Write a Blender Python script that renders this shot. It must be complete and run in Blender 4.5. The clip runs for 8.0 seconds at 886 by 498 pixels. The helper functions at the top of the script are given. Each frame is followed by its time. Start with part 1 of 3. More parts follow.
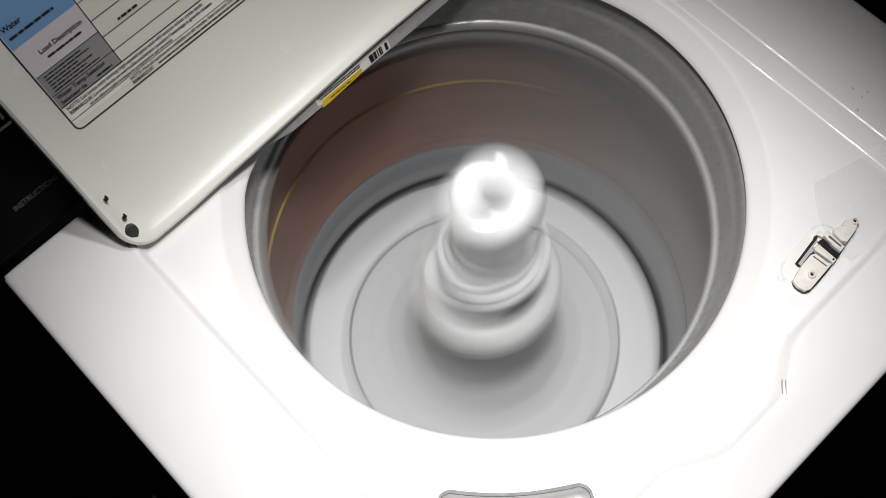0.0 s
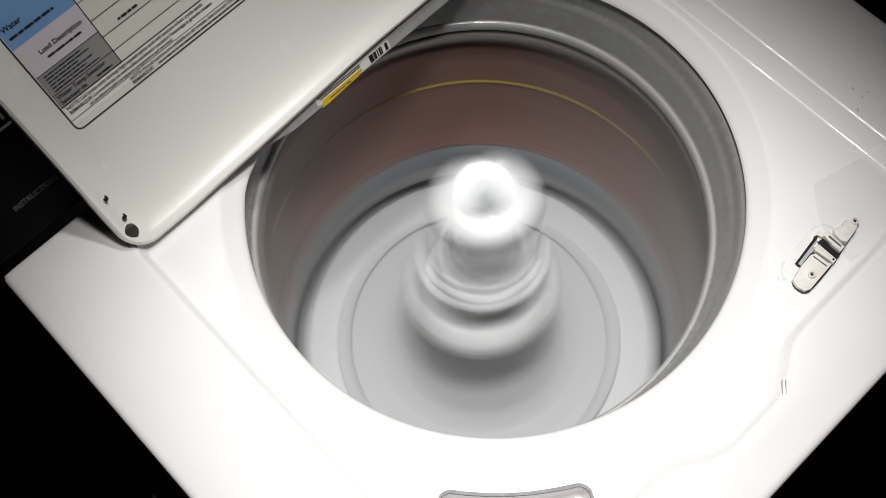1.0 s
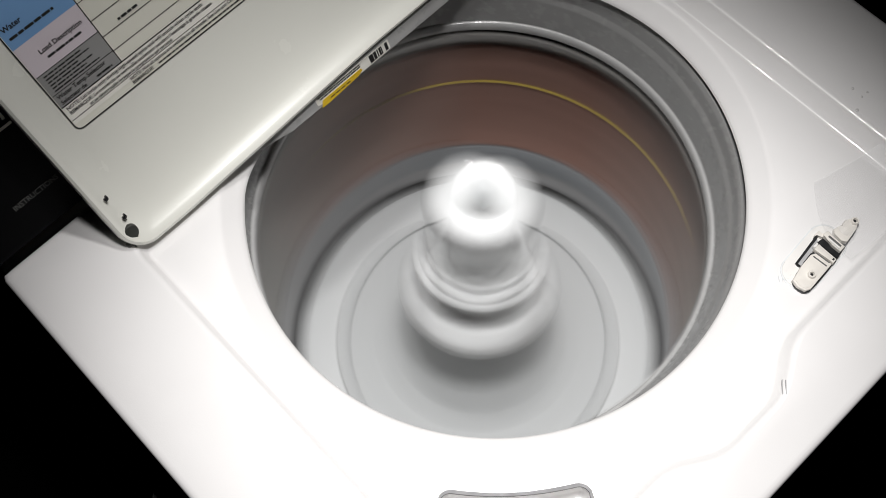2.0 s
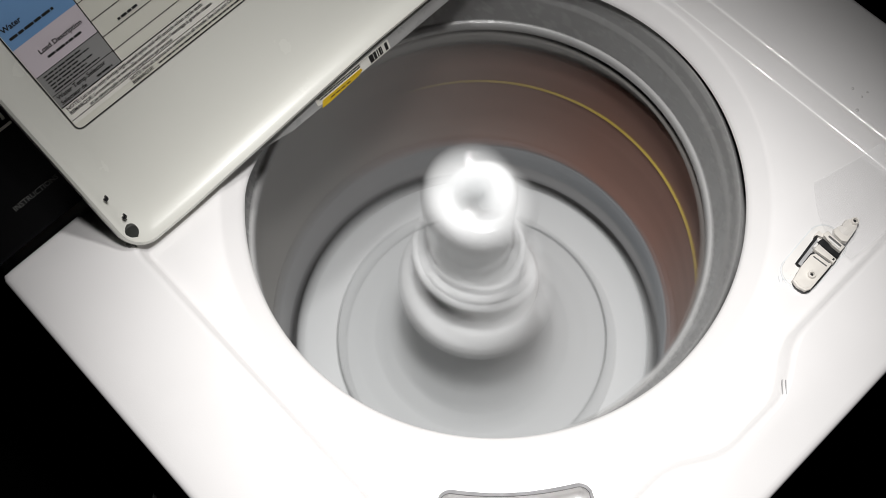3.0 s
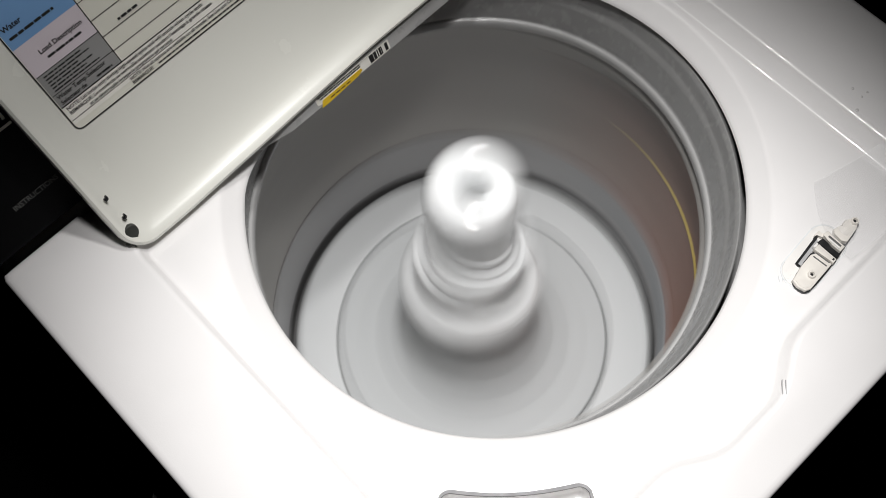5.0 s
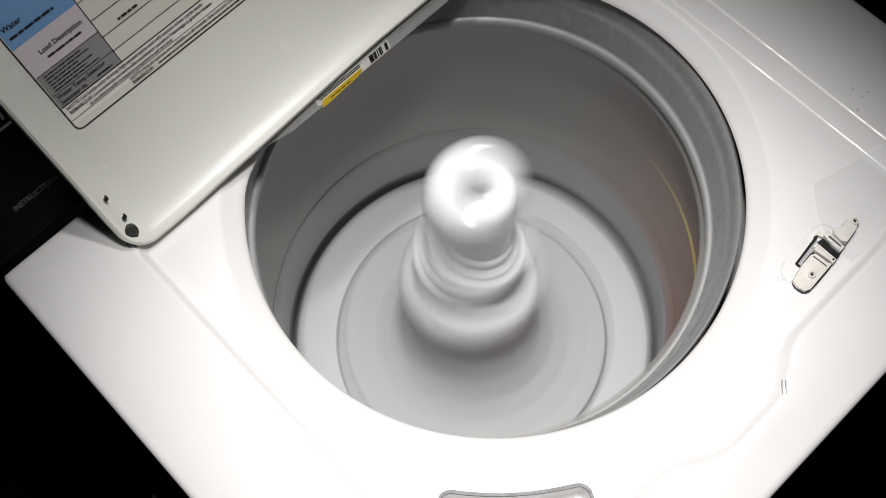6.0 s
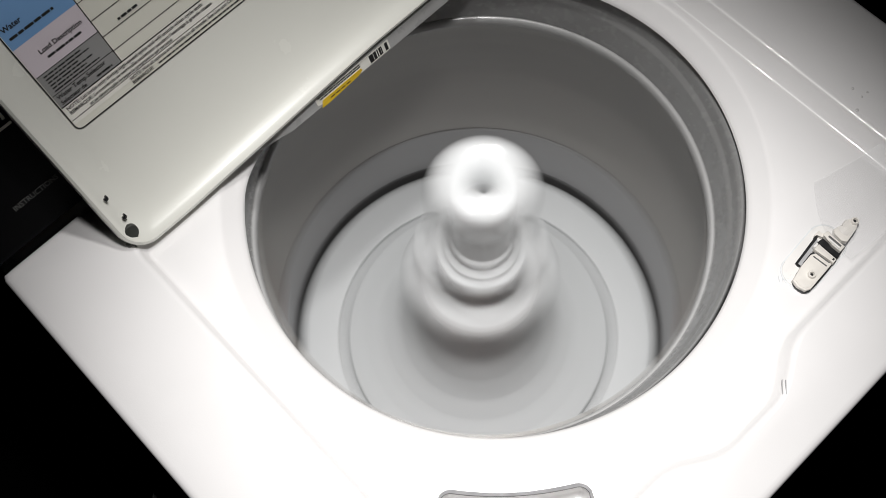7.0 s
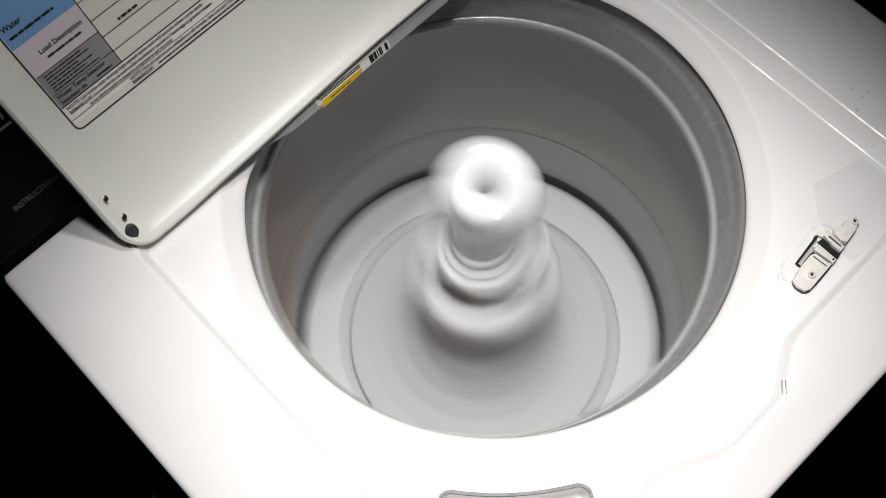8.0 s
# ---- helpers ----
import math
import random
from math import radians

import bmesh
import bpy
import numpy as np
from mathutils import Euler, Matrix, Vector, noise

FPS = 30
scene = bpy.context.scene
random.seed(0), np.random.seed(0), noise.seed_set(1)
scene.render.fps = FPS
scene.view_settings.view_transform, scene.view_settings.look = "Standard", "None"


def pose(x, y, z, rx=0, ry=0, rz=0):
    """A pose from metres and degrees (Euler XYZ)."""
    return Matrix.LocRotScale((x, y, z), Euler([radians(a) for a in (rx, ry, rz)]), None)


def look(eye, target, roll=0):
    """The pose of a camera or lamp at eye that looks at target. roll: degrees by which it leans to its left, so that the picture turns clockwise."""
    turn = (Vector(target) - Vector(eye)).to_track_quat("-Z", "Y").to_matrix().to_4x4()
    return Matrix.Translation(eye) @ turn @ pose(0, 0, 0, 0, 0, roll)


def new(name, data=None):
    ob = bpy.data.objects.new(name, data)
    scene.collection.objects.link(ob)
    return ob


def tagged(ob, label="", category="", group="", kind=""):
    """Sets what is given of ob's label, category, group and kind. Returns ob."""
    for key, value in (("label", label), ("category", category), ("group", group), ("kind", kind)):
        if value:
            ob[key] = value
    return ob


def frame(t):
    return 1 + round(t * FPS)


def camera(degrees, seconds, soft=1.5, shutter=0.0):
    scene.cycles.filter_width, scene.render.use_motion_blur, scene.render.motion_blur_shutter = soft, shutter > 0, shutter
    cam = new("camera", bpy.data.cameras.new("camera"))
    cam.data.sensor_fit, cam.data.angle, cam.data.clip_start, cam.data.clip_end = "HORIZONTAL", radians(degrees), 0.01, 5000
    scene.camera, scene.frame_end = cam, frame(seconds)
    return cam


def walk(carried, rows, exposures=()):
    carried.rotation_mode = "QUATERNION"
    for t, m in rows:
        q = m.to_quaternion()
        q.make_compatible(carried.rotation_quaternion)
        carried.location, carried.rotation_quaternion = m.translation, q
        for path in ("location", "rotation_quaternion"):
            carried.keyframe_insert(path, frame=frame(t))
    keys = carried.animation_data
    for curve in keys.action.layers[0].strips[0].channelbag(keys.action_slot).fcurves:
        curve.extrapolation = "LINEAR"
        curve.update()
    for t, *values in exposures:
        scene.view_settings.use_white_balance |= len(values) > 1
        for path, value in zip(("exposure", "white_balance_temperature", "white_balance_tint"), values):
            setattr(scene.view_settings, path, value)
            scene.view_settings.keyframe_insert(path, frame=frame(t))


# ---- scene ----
# Heights: the washer's top panel lies at TOP; its tub axis stands at (0, AXIS_Y).
TOP = 0.93
AXIS_Y = 0.011
# where the wet load lies round the axis (degrees, seen from above), every so many seconds; it turns clockwise
LOAD_AT = ((0.0, 98), (0.5, -1147), (1.0, -2462), (1.5, -3724), (3.0, -7560), (3.5, -8847), (4.0, -10105), (4.5, -11394),
           (6.0, -15195), (6.5, -16487), (7.0, -17772), (7.5, -19044), (8.0, -20322))


def ecc(z):
    """How far the unbalanced load swings the basket off its axis, at a height z from the top panel."""
    return 0.0129 + 0.0091 * z


cam = camera(45.161, 8.0, soft=0.7, shutter=1.0)
VIEW = pose(-0.26067, -0.26107, TOP + 0.78961, 21.15007, 2.40804, -43.79533)
walk(cam, [(0.0, VIEW), (8.0, VIEW)])

# ---- light: a dark room, one lamp over the machine and a work light beside the camera ----
world = bpy.data.worlds.new("dark_room")
scene.world = world
world.use_nodes = True
world.node_tree.nodes["Background"].inputs[0].default_value = (0.9, 0.95, 1.0, 1)
world.node_tree.nodes["Background"].inputs[1].default_value = 0.004
scene.view_settings.exposure = 0.0


def spot_lamp(name, eye, target, watts, size, cone, colour):
    data = bpy.data.lights.new(name, "SPOT")
    data.energy, data.color, data.shadow_soft_size = watts, colour, size
    data.spot_size, data.spot_blend = radians(cone), 1.0
    lamp = new(name, data)
    lamp.matrix_world = look(eye, target)
    return lamp


spot_lamp("overhead_lamp", (0.050, 0.080, TOP + 0.90), (-0.120, 0.120, TOP + 0.10), 12.0, 0.025, 84.0, (1.0, 0.982, 0.972))
spot_lamp("work_light", (-0.060, -0.095, TOP + 0.92), (-0.120, -0.150, TOP), 49.0, 0.050, 56.5, (1.0, 0.982, 0.972))


# ---- materials ----
def shader(name, colour, rough=0.4, metal=0.0, coat=0.0, vary=0.06, scale=30.0, bump=0.0, bump_scale=400.0, rough_vary=0.08, spec=0.5, alpha=1.0):
    m = bpy.data.materials.new(name)
    m.use_nodes = True
    nt = m.node_tree
    b = nt.nodes["Principled BSDF"]
    b.inputs["Metallic"].default_value = metal
    b.inputs["Coat Weight"].default_value = coat
    b.inputs["Coat Roughness"].default_value = 0.06
    b.inputs["Specular IOR Level"].default_value = spec
    b.inputs["Alpha"].default_value = alpha
    tc = nt.nodes.new("ShaderNodeTexCoord")
    n1 = nt.nodes.new("ShaderNodeTexNoise")
    n1.inputs["Scale"].default_value, n1.inputs["Detail"].default_value = scale, 6
    nt.links.new(tc.outputs["Object"], n1.inputs["Vector"])
    ramp = nt.nodes.new("ShaderNodeValToRGB")
    lo = [max(0, c * (1 - vary)) for c in colour]
    hi = [min(1, c * (1 + vary)) for c in colour]
    ramp.color_ramp.elements[0].position, ramp.color_ramp.elements[1].position = 0.3, 0.7
    ramp.color_ramp.elements[0].color = (*lo, 1)
    ramp.color_ramp.elements[1].color = (*hi, 1)
    nt.links.new(n1.outputs["Fac"], ramp.inputs["Fac"])
    nt.links.new(ramp.outputs["Color"], b.inputs["Base Color"])
    n2 = nt.nodes.new("ShaderNodeTexNoise")
    n2.inputs["Scale"].default_value, n2.inputs["Detail"].default_value = scale * 4, 4
    nt.links.new(tc.outputs["Object"], n2.inputs["Vector"])
    mr = nt.nodes.new("ShaderNodeMapRange")
    mr.inputs["From Min"].default_value, mr.inputs["From Max"].default_value = 0.3, 0.7
    mr.inputs["To Min"].default_value, mr.inputs["To Max"].default_value = max(0.02, rough - rough_vary), min(1, rough + rough_vary)
    nt.links.new(n2.outputs["Fac"], mr.inputs["Value"])
    nt.links.new(mr.outputs["Result"], b.inputs["Roughness"])
    if bump:
        n3 = nt.nodes.new("ShaderNodeTexNoise")
        n3.inputs["Scale"].default_value, n3.inputs["Detail"].default_value = bump_scale, 3
        nt.links.new(tc.outputs["Object"], n3.inputs["Vector"])
        bp = nt.nodes.new("ShaderNodeBump")
        bp.inputs["Strength"].default_value, bp.inputs["Distance"].default_value = bump, 0.001
        nt.links.new(n3.outputs["Fac"], bp.inputs["Height"])
        nt.links.new(bp.outputs["Normal"], b.inputs["Normal"])
    return m


ENAMEL = shader("white_enamel", (0.75, 0.74, 0.735), 0.38, coat=0.5, vary=0.02, scale=9, bump=0.04, bump_scale=900, rough_vary=0.02)
LID_ENAMEL = shader("lid_enamel", (0.70, 0.70, 0.645), 0.26, coat=0.5, vary=0.02, scale=7, bump=0.04, bump_scale=700, rough_vary=0.015)
PLASTIC_GREY = shader("grey_white_plastic", (0.40, 0.40, 0.395), 0.32, vary=0.04, scale=25)
BASKET_STEEL = shader("basket_steel", (0.36, 0.348, 0.332), 0.42, metal=0.38, vary=0.06, scale=18, bump=0.05, bump_scale=500)
BASKET_BASE = shader("basket_base_plastic", (0.70, 0.72, 0.725), 0.40, vary=0.04, scale=30)
RING_GREY = shader("tub_ring_plastic", (0.31, 0.31, 0.308), 0.24, vary=0.04, scale=25)
LIP_LIT_GREY = shader("ring_lip_lit", (0.43, 0.43, 0.427), 0.2, vary=0.04, scale=25)
SKIRT_GREY = shader("basket_skirt_plastic", (0.39, 0.39, 0.395), 0.4, vary=0.05, scale=30)
PLATE_GREY = shader("wash_plate_plastic", (0.655, 0.675, 0.68), 0.40, vary=0.04, scale=30)
AGITATOR_WHITE = shader("agitator_plastic", (0.835, 0.85, 0.855), 0.16, coat=0.6, vary=0.03, scale=40)
LATCH_PLASTIC = shader("latch_plastic", (0.70, 0.67, 0.62), 0.38, vary=0.06, scale=90)
LATCH_WHITE = shader("latch_white_plastic", (0.76, 0.745, 0.72), 0.35, vary=0.03, scale=60)
# also stands in for shade and dark openings on the latch
BLACK_PLASTIC = shader("black_plastic", (0.012, 0.012, 0.013), 0.35, vary=0.2, scale=40)
CONSOLE_BLACK = shader("console_black", (0.003, 0.003, 0.0035), 0.5, vary=0.2, scale=30, spec=0.05)
DARK_RUBBER = shader("dark_rubber", (0.03, 0.032, 0.028), 0.5, vary=0.25, scale=120)
# near-black on floor, walls and ceiling paints in the unlit room's darkness
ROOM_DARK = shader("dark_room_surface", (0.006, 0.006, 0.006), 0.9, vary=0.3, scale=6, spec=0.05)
HOSE_GREY = shader("hose_grey", (0.045, 0.045, 0.047), 0.6, vary=0.2, scale=60)
LABEL_CREAM = shader("label_cream", (0.70, 0.69, 0.61), 0.42, vary=0.02, scale=30)
LABEL_WHITE = shader("label_white", (0.78, 0.77, 0.71), 0.42, vary=0.02, scale=30)
LABEL_GREY = shader("label_grey", (0.27, 0.27, 0.265), 0.42, vary=0.04, scale=30)
LABEL_PINK = shader("label_pink", (0.62, 0.56, 0.60), 0.42, vary=0.03, scale=30)
LABEL_BLUE = shader("label_blue", (0.17, 0.33, 0.58), 0.42, vary=0.03, scale=30)
LABEL_YELLOW = shader("label_yellow", (0.66, 0.44, 0.02), 0.42, vary=0.08, scale=80)
INK = shader("ink", (0.02, 0.02, 0.02), 0.55, vary=0.1, scale=60, spec=0.2)
PRINT_GREY = shader("console_print", (0.15, 0.15, 0.147), 0.55, vary=0.1, scale=60, spec=0.2)
GAP_SHADE = shader("gap_shade_grey", (0.13, 0.13, 0.135), 0.5, vary=0.03, scale=20)
# also paints shade in the cap hollow and the floor gap
DARK_WELL = shader("dark_grey_and_shade", (0.10, 0.10, 0.10), 0.5, vary=0.15, scale=60)
CLOTH_BROWN = shader("brown_cloth", (0.38, 0.225, 0.185), 0.92, vary=0.25, scale=35, bump=0.8, bump_scale=300, spec=0.2)
CLOTH_YELLOW = shader("yellow_cloth", (0.60, 0.47, 0.09), 0.9, vary=0.15, scale=40, bump=0.6, bump_scale=300, spec=0.2)
CLOTH_BLUE = shader("blue_grey_cloth", (0.33, 0.35, 0.37), 0.92, vary=0.2, scale=35, bump=0.8, bump_scale=300, spec=0.2)


def clear_tape():
    m = bpy.data.materials.new("clear_tape")
    m.use_nodes = True
    b = m.node_tree.nodes["Principled BSDF"]
    b.inputs["Base Color"].default_value = (0.72, 0.72, 0.735, 1)
    b.inputs["Roughness"].default_value = 0.32
    b.inputs["Alpha"].default_value = 0.13
    return m


TAPE = clear_tape()
SPOT = shader("dried_drop", (0.62, 0.61, 0.60), 0.12, vary=0.12, scale=300, spec=0.8)


# ---- helpers for meshes ----
def mesh_of(name, bm, material, smooth=35):
    bmesh.ops.recalc_face_normals(bm, faces=bm.faces[:])
    me = bpy.data.meshes.new(name)
    if smooth:
        lim = radians(smooth)
        for f in bm.faces:
            f.smooth = True
        for e in bm.edges:
            if len(e.link_faces) == 2 and e.calc_face_angle(0) > lim:
                e.smooth = False
    bm.to_mesh(me)
    bm.free()
    me.materials.append(material)
    return me


def part(name, bm, material, parent=None, label="", smooth=35):
    ob = new(name, mesh_of(name, bm, material, smooth))
    if parent is not None:
        ob.parent = parent
    if label:
        tagged(ob, label)
    return ob


def lathe(profile, n=128, cx=0.0, cy=0.0, lean=0.0):
    """A turned surface from (radius, z) pairs, about the line at (cx + lean * z, cy)."""
    bm = bmesh.new()
    rings = []
    for r, z in profile:
        if r < 1e-6:
            rings.append([bm.verts.new((cx + lean * z, cy, z))])
        else:
            rings.append([bm.verts.new((cx + lean * z + r * math.cos(2 * math.pi * i / n), cy + r * math.sin(2 * math.pi * i / n), z)) for i in range(n)])
    pairs = list(zip(rings, rings[1:]))
    for a, b in pairs:
        for i in range(n):
            j = (i + 1) % n
            if len(a) == 1 and len(b) > 1:
                bm.faces.new((a[0], b[i], b[j]))
            elif len(b) == 1 and len(a) > 1:
                bm.faces.new((a[i], b[0], a[j]))
            elif len(a) > 1:
                bm.faces.new((a[i], b[i], b[j], a[j]))
    return bm


def moved(bm, m):
    bm.transform(m)
    return bm


def rounded(profile, cut=0.004, steps=3):
    """The same (radius, z) line with its corners rounded."""
    out = [profile[0]]
    for a, b, c in zip(profile, profile[1:], profile[2:]):
        va, vc = Vector(a) - Vector(b), Vector(c) - Vector(b)
        d = min(cut, va.length * 0.45, vc.length * 0.45)
        p, q = Vector(b) + va.normalized() * d, Vector(b) + vc.normalized() * d
        for k in range(steps + 1):
            t = k / steps
            w = p.lerp(Vector(b), t).lerp(Vector(b).lerp(q, t), t)
            out.append((w.x, w.y))
    out.append(profile[-1])
    return out


def box(bm, x0, x1, y0, y1, z0, z1, m=None, bevel=0.0):
    part_bm = bmesh.new()
    vs = [part_bm.verts.new((x, y, z)) for x in (x0, x1) for y in (y0, y1) for z in (z0, z1)]
    for f in ((0, 1, 3, 2), (4, 6, 7, 5), (0, 4, 5, 1), (2, 3, 7, 6), (0, 2, 6, 4), (1, 5, 7, 3)):
        part_bm.faces.new([vs[i] for i in f])
    if bevel:
        bmesh.ops.bevel(part_bm, geom=part_bm.edges[:], offset=bevel, segments=2, affect="EDGES", profile=0.7)
    if m is not None:
        part_bm.transform(m)
    me = bpy.data.meshes.new("piece")
    part_bm.to_mesh(me)
    part_bm.free()
    bm.from_mesh(me)
    bpy.data.meshes.remove(me)
    return bm


def outline_prism(points, z0, z1, bevel=0.0, m=None):
    """A plate with the given outline (x, y), from z0 up to z1, its top edge bevelled."""
    bm = bmesh.new()
    low = [bm.verts.new((x, y, z0)) for x, y in points]
    top = [bm.verts.new((x, y, z1)) for x, y in points]
    n = len(points)
    for i in range(n):
        bm.faces.new((low[i], low[(i + 1) % n], top[(i + 1) % n], top[i]))
    bm.faces.new(low[::-1])
    lid_face = bm.faces.new(top)
    if bevel:
        bmesh.ops.bevel(bm, geom=list(lid_face.edges), offset=bevel, segments=3, affect="EDGES", profile=0.6)
    if m is not None:
        bm.transform(m)
    return bm


def round_rect(x0, x1, y0, y1, r, steps=6):
    pts = []
    for cx, cy, a in ((x1 - r, y1 - r, 0), (x0 + r, y1 - r, 90), (x0 + r, y0 + r, 180), (x1 - r, y0 + r, 270)):
        for k in range(steps + 1):
            t = radians(a + 90 * k / steps)
            pts.append((cx + r * math.cos(t), cy + r * math.sin(t)))
    return pts


def smoothed(points, rounds=2):
    """The closed outline with its corners cut round."""
    for _ in range(rounds):
        out = []
        for (ax, ay), (bx, by) in zip(points, points[1:] + points[:1]):
            out += [(ax * 0.75 + bx * 0.25, ay * 0.75 + by * 0.25), (ax * 0.25 + bx * 0.75, ay * 0.25 + by * 0.75)]
        points = out
    return points


def writing(name, text, size, m, material, parent, align="LEFT", stretch=1.0, bold=0.0):
    """Built-in lettering as a thin mesh; the text's x runs along m's x."""
    cu = bpy.data.curves.new(name, "FONT")
    cu.body, cu.size, cu.align_x, cu.extrude, cu.offset = text, size, align, 0.00005, bold
    cu.resolution_u = 2
    tmp = new(name, cu)
    me = bpy.data.meshes.new_from_object(tmp.evaluated_get(bpy.context.evaluated_depsgraph_get()))
    bpy.data.objects.remove(tmp)
    me.transform(m @ Matrix.Diagonal((stretch, 1, 1, 1)))
    me.materials.clear()
    me.materials.append(material)
    ob = new(name, me)
    ob.parent = parent
    return ob


# ---- room ----
def room():
    bm = bmesh.new()
    box(bm, -2.0, 2.0, -2.2, 0.62, -0.1, 0.0)
    tagged(part("floor", bm, ROOM_DARK), "floor, coloured near black for the unlit room", "floor", kind="structure")
    for name, b in (("wall_back", (-2.1, 2.1, 0.62, 0.72, 0, 2.6)), ("wall_front", (-2.1, 2.1, -2.3, -2.2, 0, 2.6)),
                    ("wall_left", (-2.1, -2.0, -2.2, 0.62, 0, 2.6)), ("wall_right", (2.0, 2.1, -2.2, 0.62, 0, 2.6))):
        bm = bmesh.new()
        box(bm, *b)
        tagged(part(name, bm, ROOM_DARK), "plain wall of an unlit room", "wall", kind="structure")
    bm = bmesh.new()
    box(bm, -2.1, 2.1, -2.3, 0.72, 2.6, 2.7)
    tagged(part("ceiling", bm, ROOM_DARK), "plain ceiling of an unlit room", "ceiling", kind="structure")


room()

# ---- washing machine ----
washer = new("washing_machine")
tagged(washer, "white enamelled top-loading washing machine with its lid open", "washing machine")

OPEN_R = 0.210
HINGE_Y = 0.1649
LID_LEAN = radians(57.2)


def sd_round_box(x, y, x0, x1, y0, y1, r):
    cx, cy = (x0 + x1) / 2, (y0 + y1) / 2
    qx, qy = abs(x - cx) - (x1 - x0) / 2 + r, abs(y - cy) - (y1 - y0) / 2 + r
    return math.hypot(max(qx, 0), max(qy, 0)) + min(max(qx, qy), 0) - r


def soft_max(a, b, k):
    h = max(k - abs(a - b), 0) / k
    return max(a, b) + h * h * k / 4


def sd_opening(x, y):
    return soft_max(math.hypot(x, y) - OPEN_R, y - 0.172, 0.03)


def sd_recess(x, y):
    # the lid's well, with a finger scoop in the middle of its front
    d = sd_round_box(x, y, -0.2510, 0.2500, -0.2590, 0.178, 0.03)
    scoop = sd_round_box(x, y, -0.060, 0.050, -0.281, -0.20, 0.035)
    return -soft_max(-d, -scoop, 0.035)


def sd_foot(x, y):
    # the foot of the well's steep wall
    d = sd_round_box(x, y, -0.2455, 0.2362, -0.2530, 0.172, 0.028)
    scoop = sd_round_box(x, y, -0.054, 0.042, -0.2755, -0.20, 0.032)
    return -soft_max(-d, -scoop, 0.035)


def sd_panel(x, y):
    return sd_round_box(x, y, -0.3435, 0.3435, -0.3235, 0.2200, 0.005)


def reach(sd, a, level):
    """How far from the centre the line sd == level lies in direction a."""
    lo, hi = 0.0, 0.6
    c, s = math.cos(a), math.sin(a)
    for _ in range(34):
        mid = (lo + hi) / 2
        if sd(mid * c, mid * s) < level:
            lo = mid
        else:
            hi = mid
    return lo


def top_panel():
    rings = [
        (sd_opening, -0.0008, -0.0262), (sd_opening, -0.0004, -0.0246), (sd_opening, 0.0012, -0.0228),
        (sd_opening, 0.0040, -0.0208), (sd_opening, 0.0095, -0.0174), (sd_opening, 0.0145, -0.0140), (sd_opening, 0.0160, -0.0131), (sd_opening, 0.0190, -0.0119),
        (sd_foot, -0.0040, -0.0117), (sd_foot, -0.0022, -0.0115), (sd_foot, -0.0008, -0.0109), (sd_foot, 0.0004, -0.0098),
        (sd_recess, -0.0030, -0.0034), (sd_recess, -0.0020, -0.0018), (sd_recess, -0.0008, -0.0007), (sd_recess, 0.0008, -0.0001), (sd_recess, 0.0026, 0.0),
        (sd_panel, -0.0300, -0.0022), (sd_panel, -0.0075, -0.0050), (sd_panel, -0.0045, -0.0056), (sd_panel, -0.0020, -0.0070), (sd_panel, -0.0006, -0.0092), (sd_panel, 0.0, -0.0130), (sd_panel, 0.0, -0.045),
    ]
    angles = sorted(set([2 * math.pi * i / 540 for i in range(540)] +
                        [math.atan2(sy, sx) % (2 * math.pi) for sx, sy in ((0.3435, -0.3235), (-0.3435, -0.3235), (0.3435, 0.2200), (-0.3435, 0.2200))]))
    bm = bmesh.new()
    cols = []
    for a in angles:
        col, last = [], 0.0
        for sd, level, z in rings:
            r = max(reach(sd, a, level), last + 0.0004 if sd is not sd_panel else last + 0.00005)
            last = r
            col.append(bm.verts.new((r * math.cos(a), r * math.sin(a), TOP + z)))
        cols.append(col)
    for ca, cb in zip(cols, cols[1:] + cols[:1]):
        for i in range(len(ca) - 1):
            bm.faces.new((ca[i], ca[i + 1], cb[i + 1], cb[i]))
    return bm


panel = part("top_panel", top_panel(), ENAMEL, washer, "glossy white enamelled top panel with a round opening")


def cabinet():
    bm = bmesh.new()
    pts = round_rect(-0.342, 0.342, -0.3215, 0.345, 0.012)
    low = [bm.verts.new((x, y, 0.03)) for x, y in pts]
    high = [bm.verts.new((x, y, TOP - 0.045)) for x, y in pts]
    for i in range(len(pts)):
        j = (i + 1) % len(pts)
        bm.faces.new((low[i], low[j], high[j], high[i]))
    bm.faces.new(low)
    return bm


part("cabinet", cabinet(), ENAMEL, washer, "white enamelled steel cabinet")
for sx in (-0.28, 0.28):
    for sy in (-0.26, 0.16):
        part("foot", lathe([(0, 0), (0.022, 0), (0.022, 0.012), (0.008, 0.016), (0.008, 0.034), (0, 0.034)], 20, sx, sy), DARK_RUBBER, washer)

# lid: x runs across, v up along the lid, w out of its inner face
LID = Matrix.Translation((0, HINGE_Y, TOP)) @ Matrix(((1, 0, 0, 0), (0, math.cos(LID_LEAN), -math.sin(LID_LEAN), 0), (0, math.sin(LID_LEAN), math.cos(LID_LEAN), 0), (0, 0, 0, 1)))


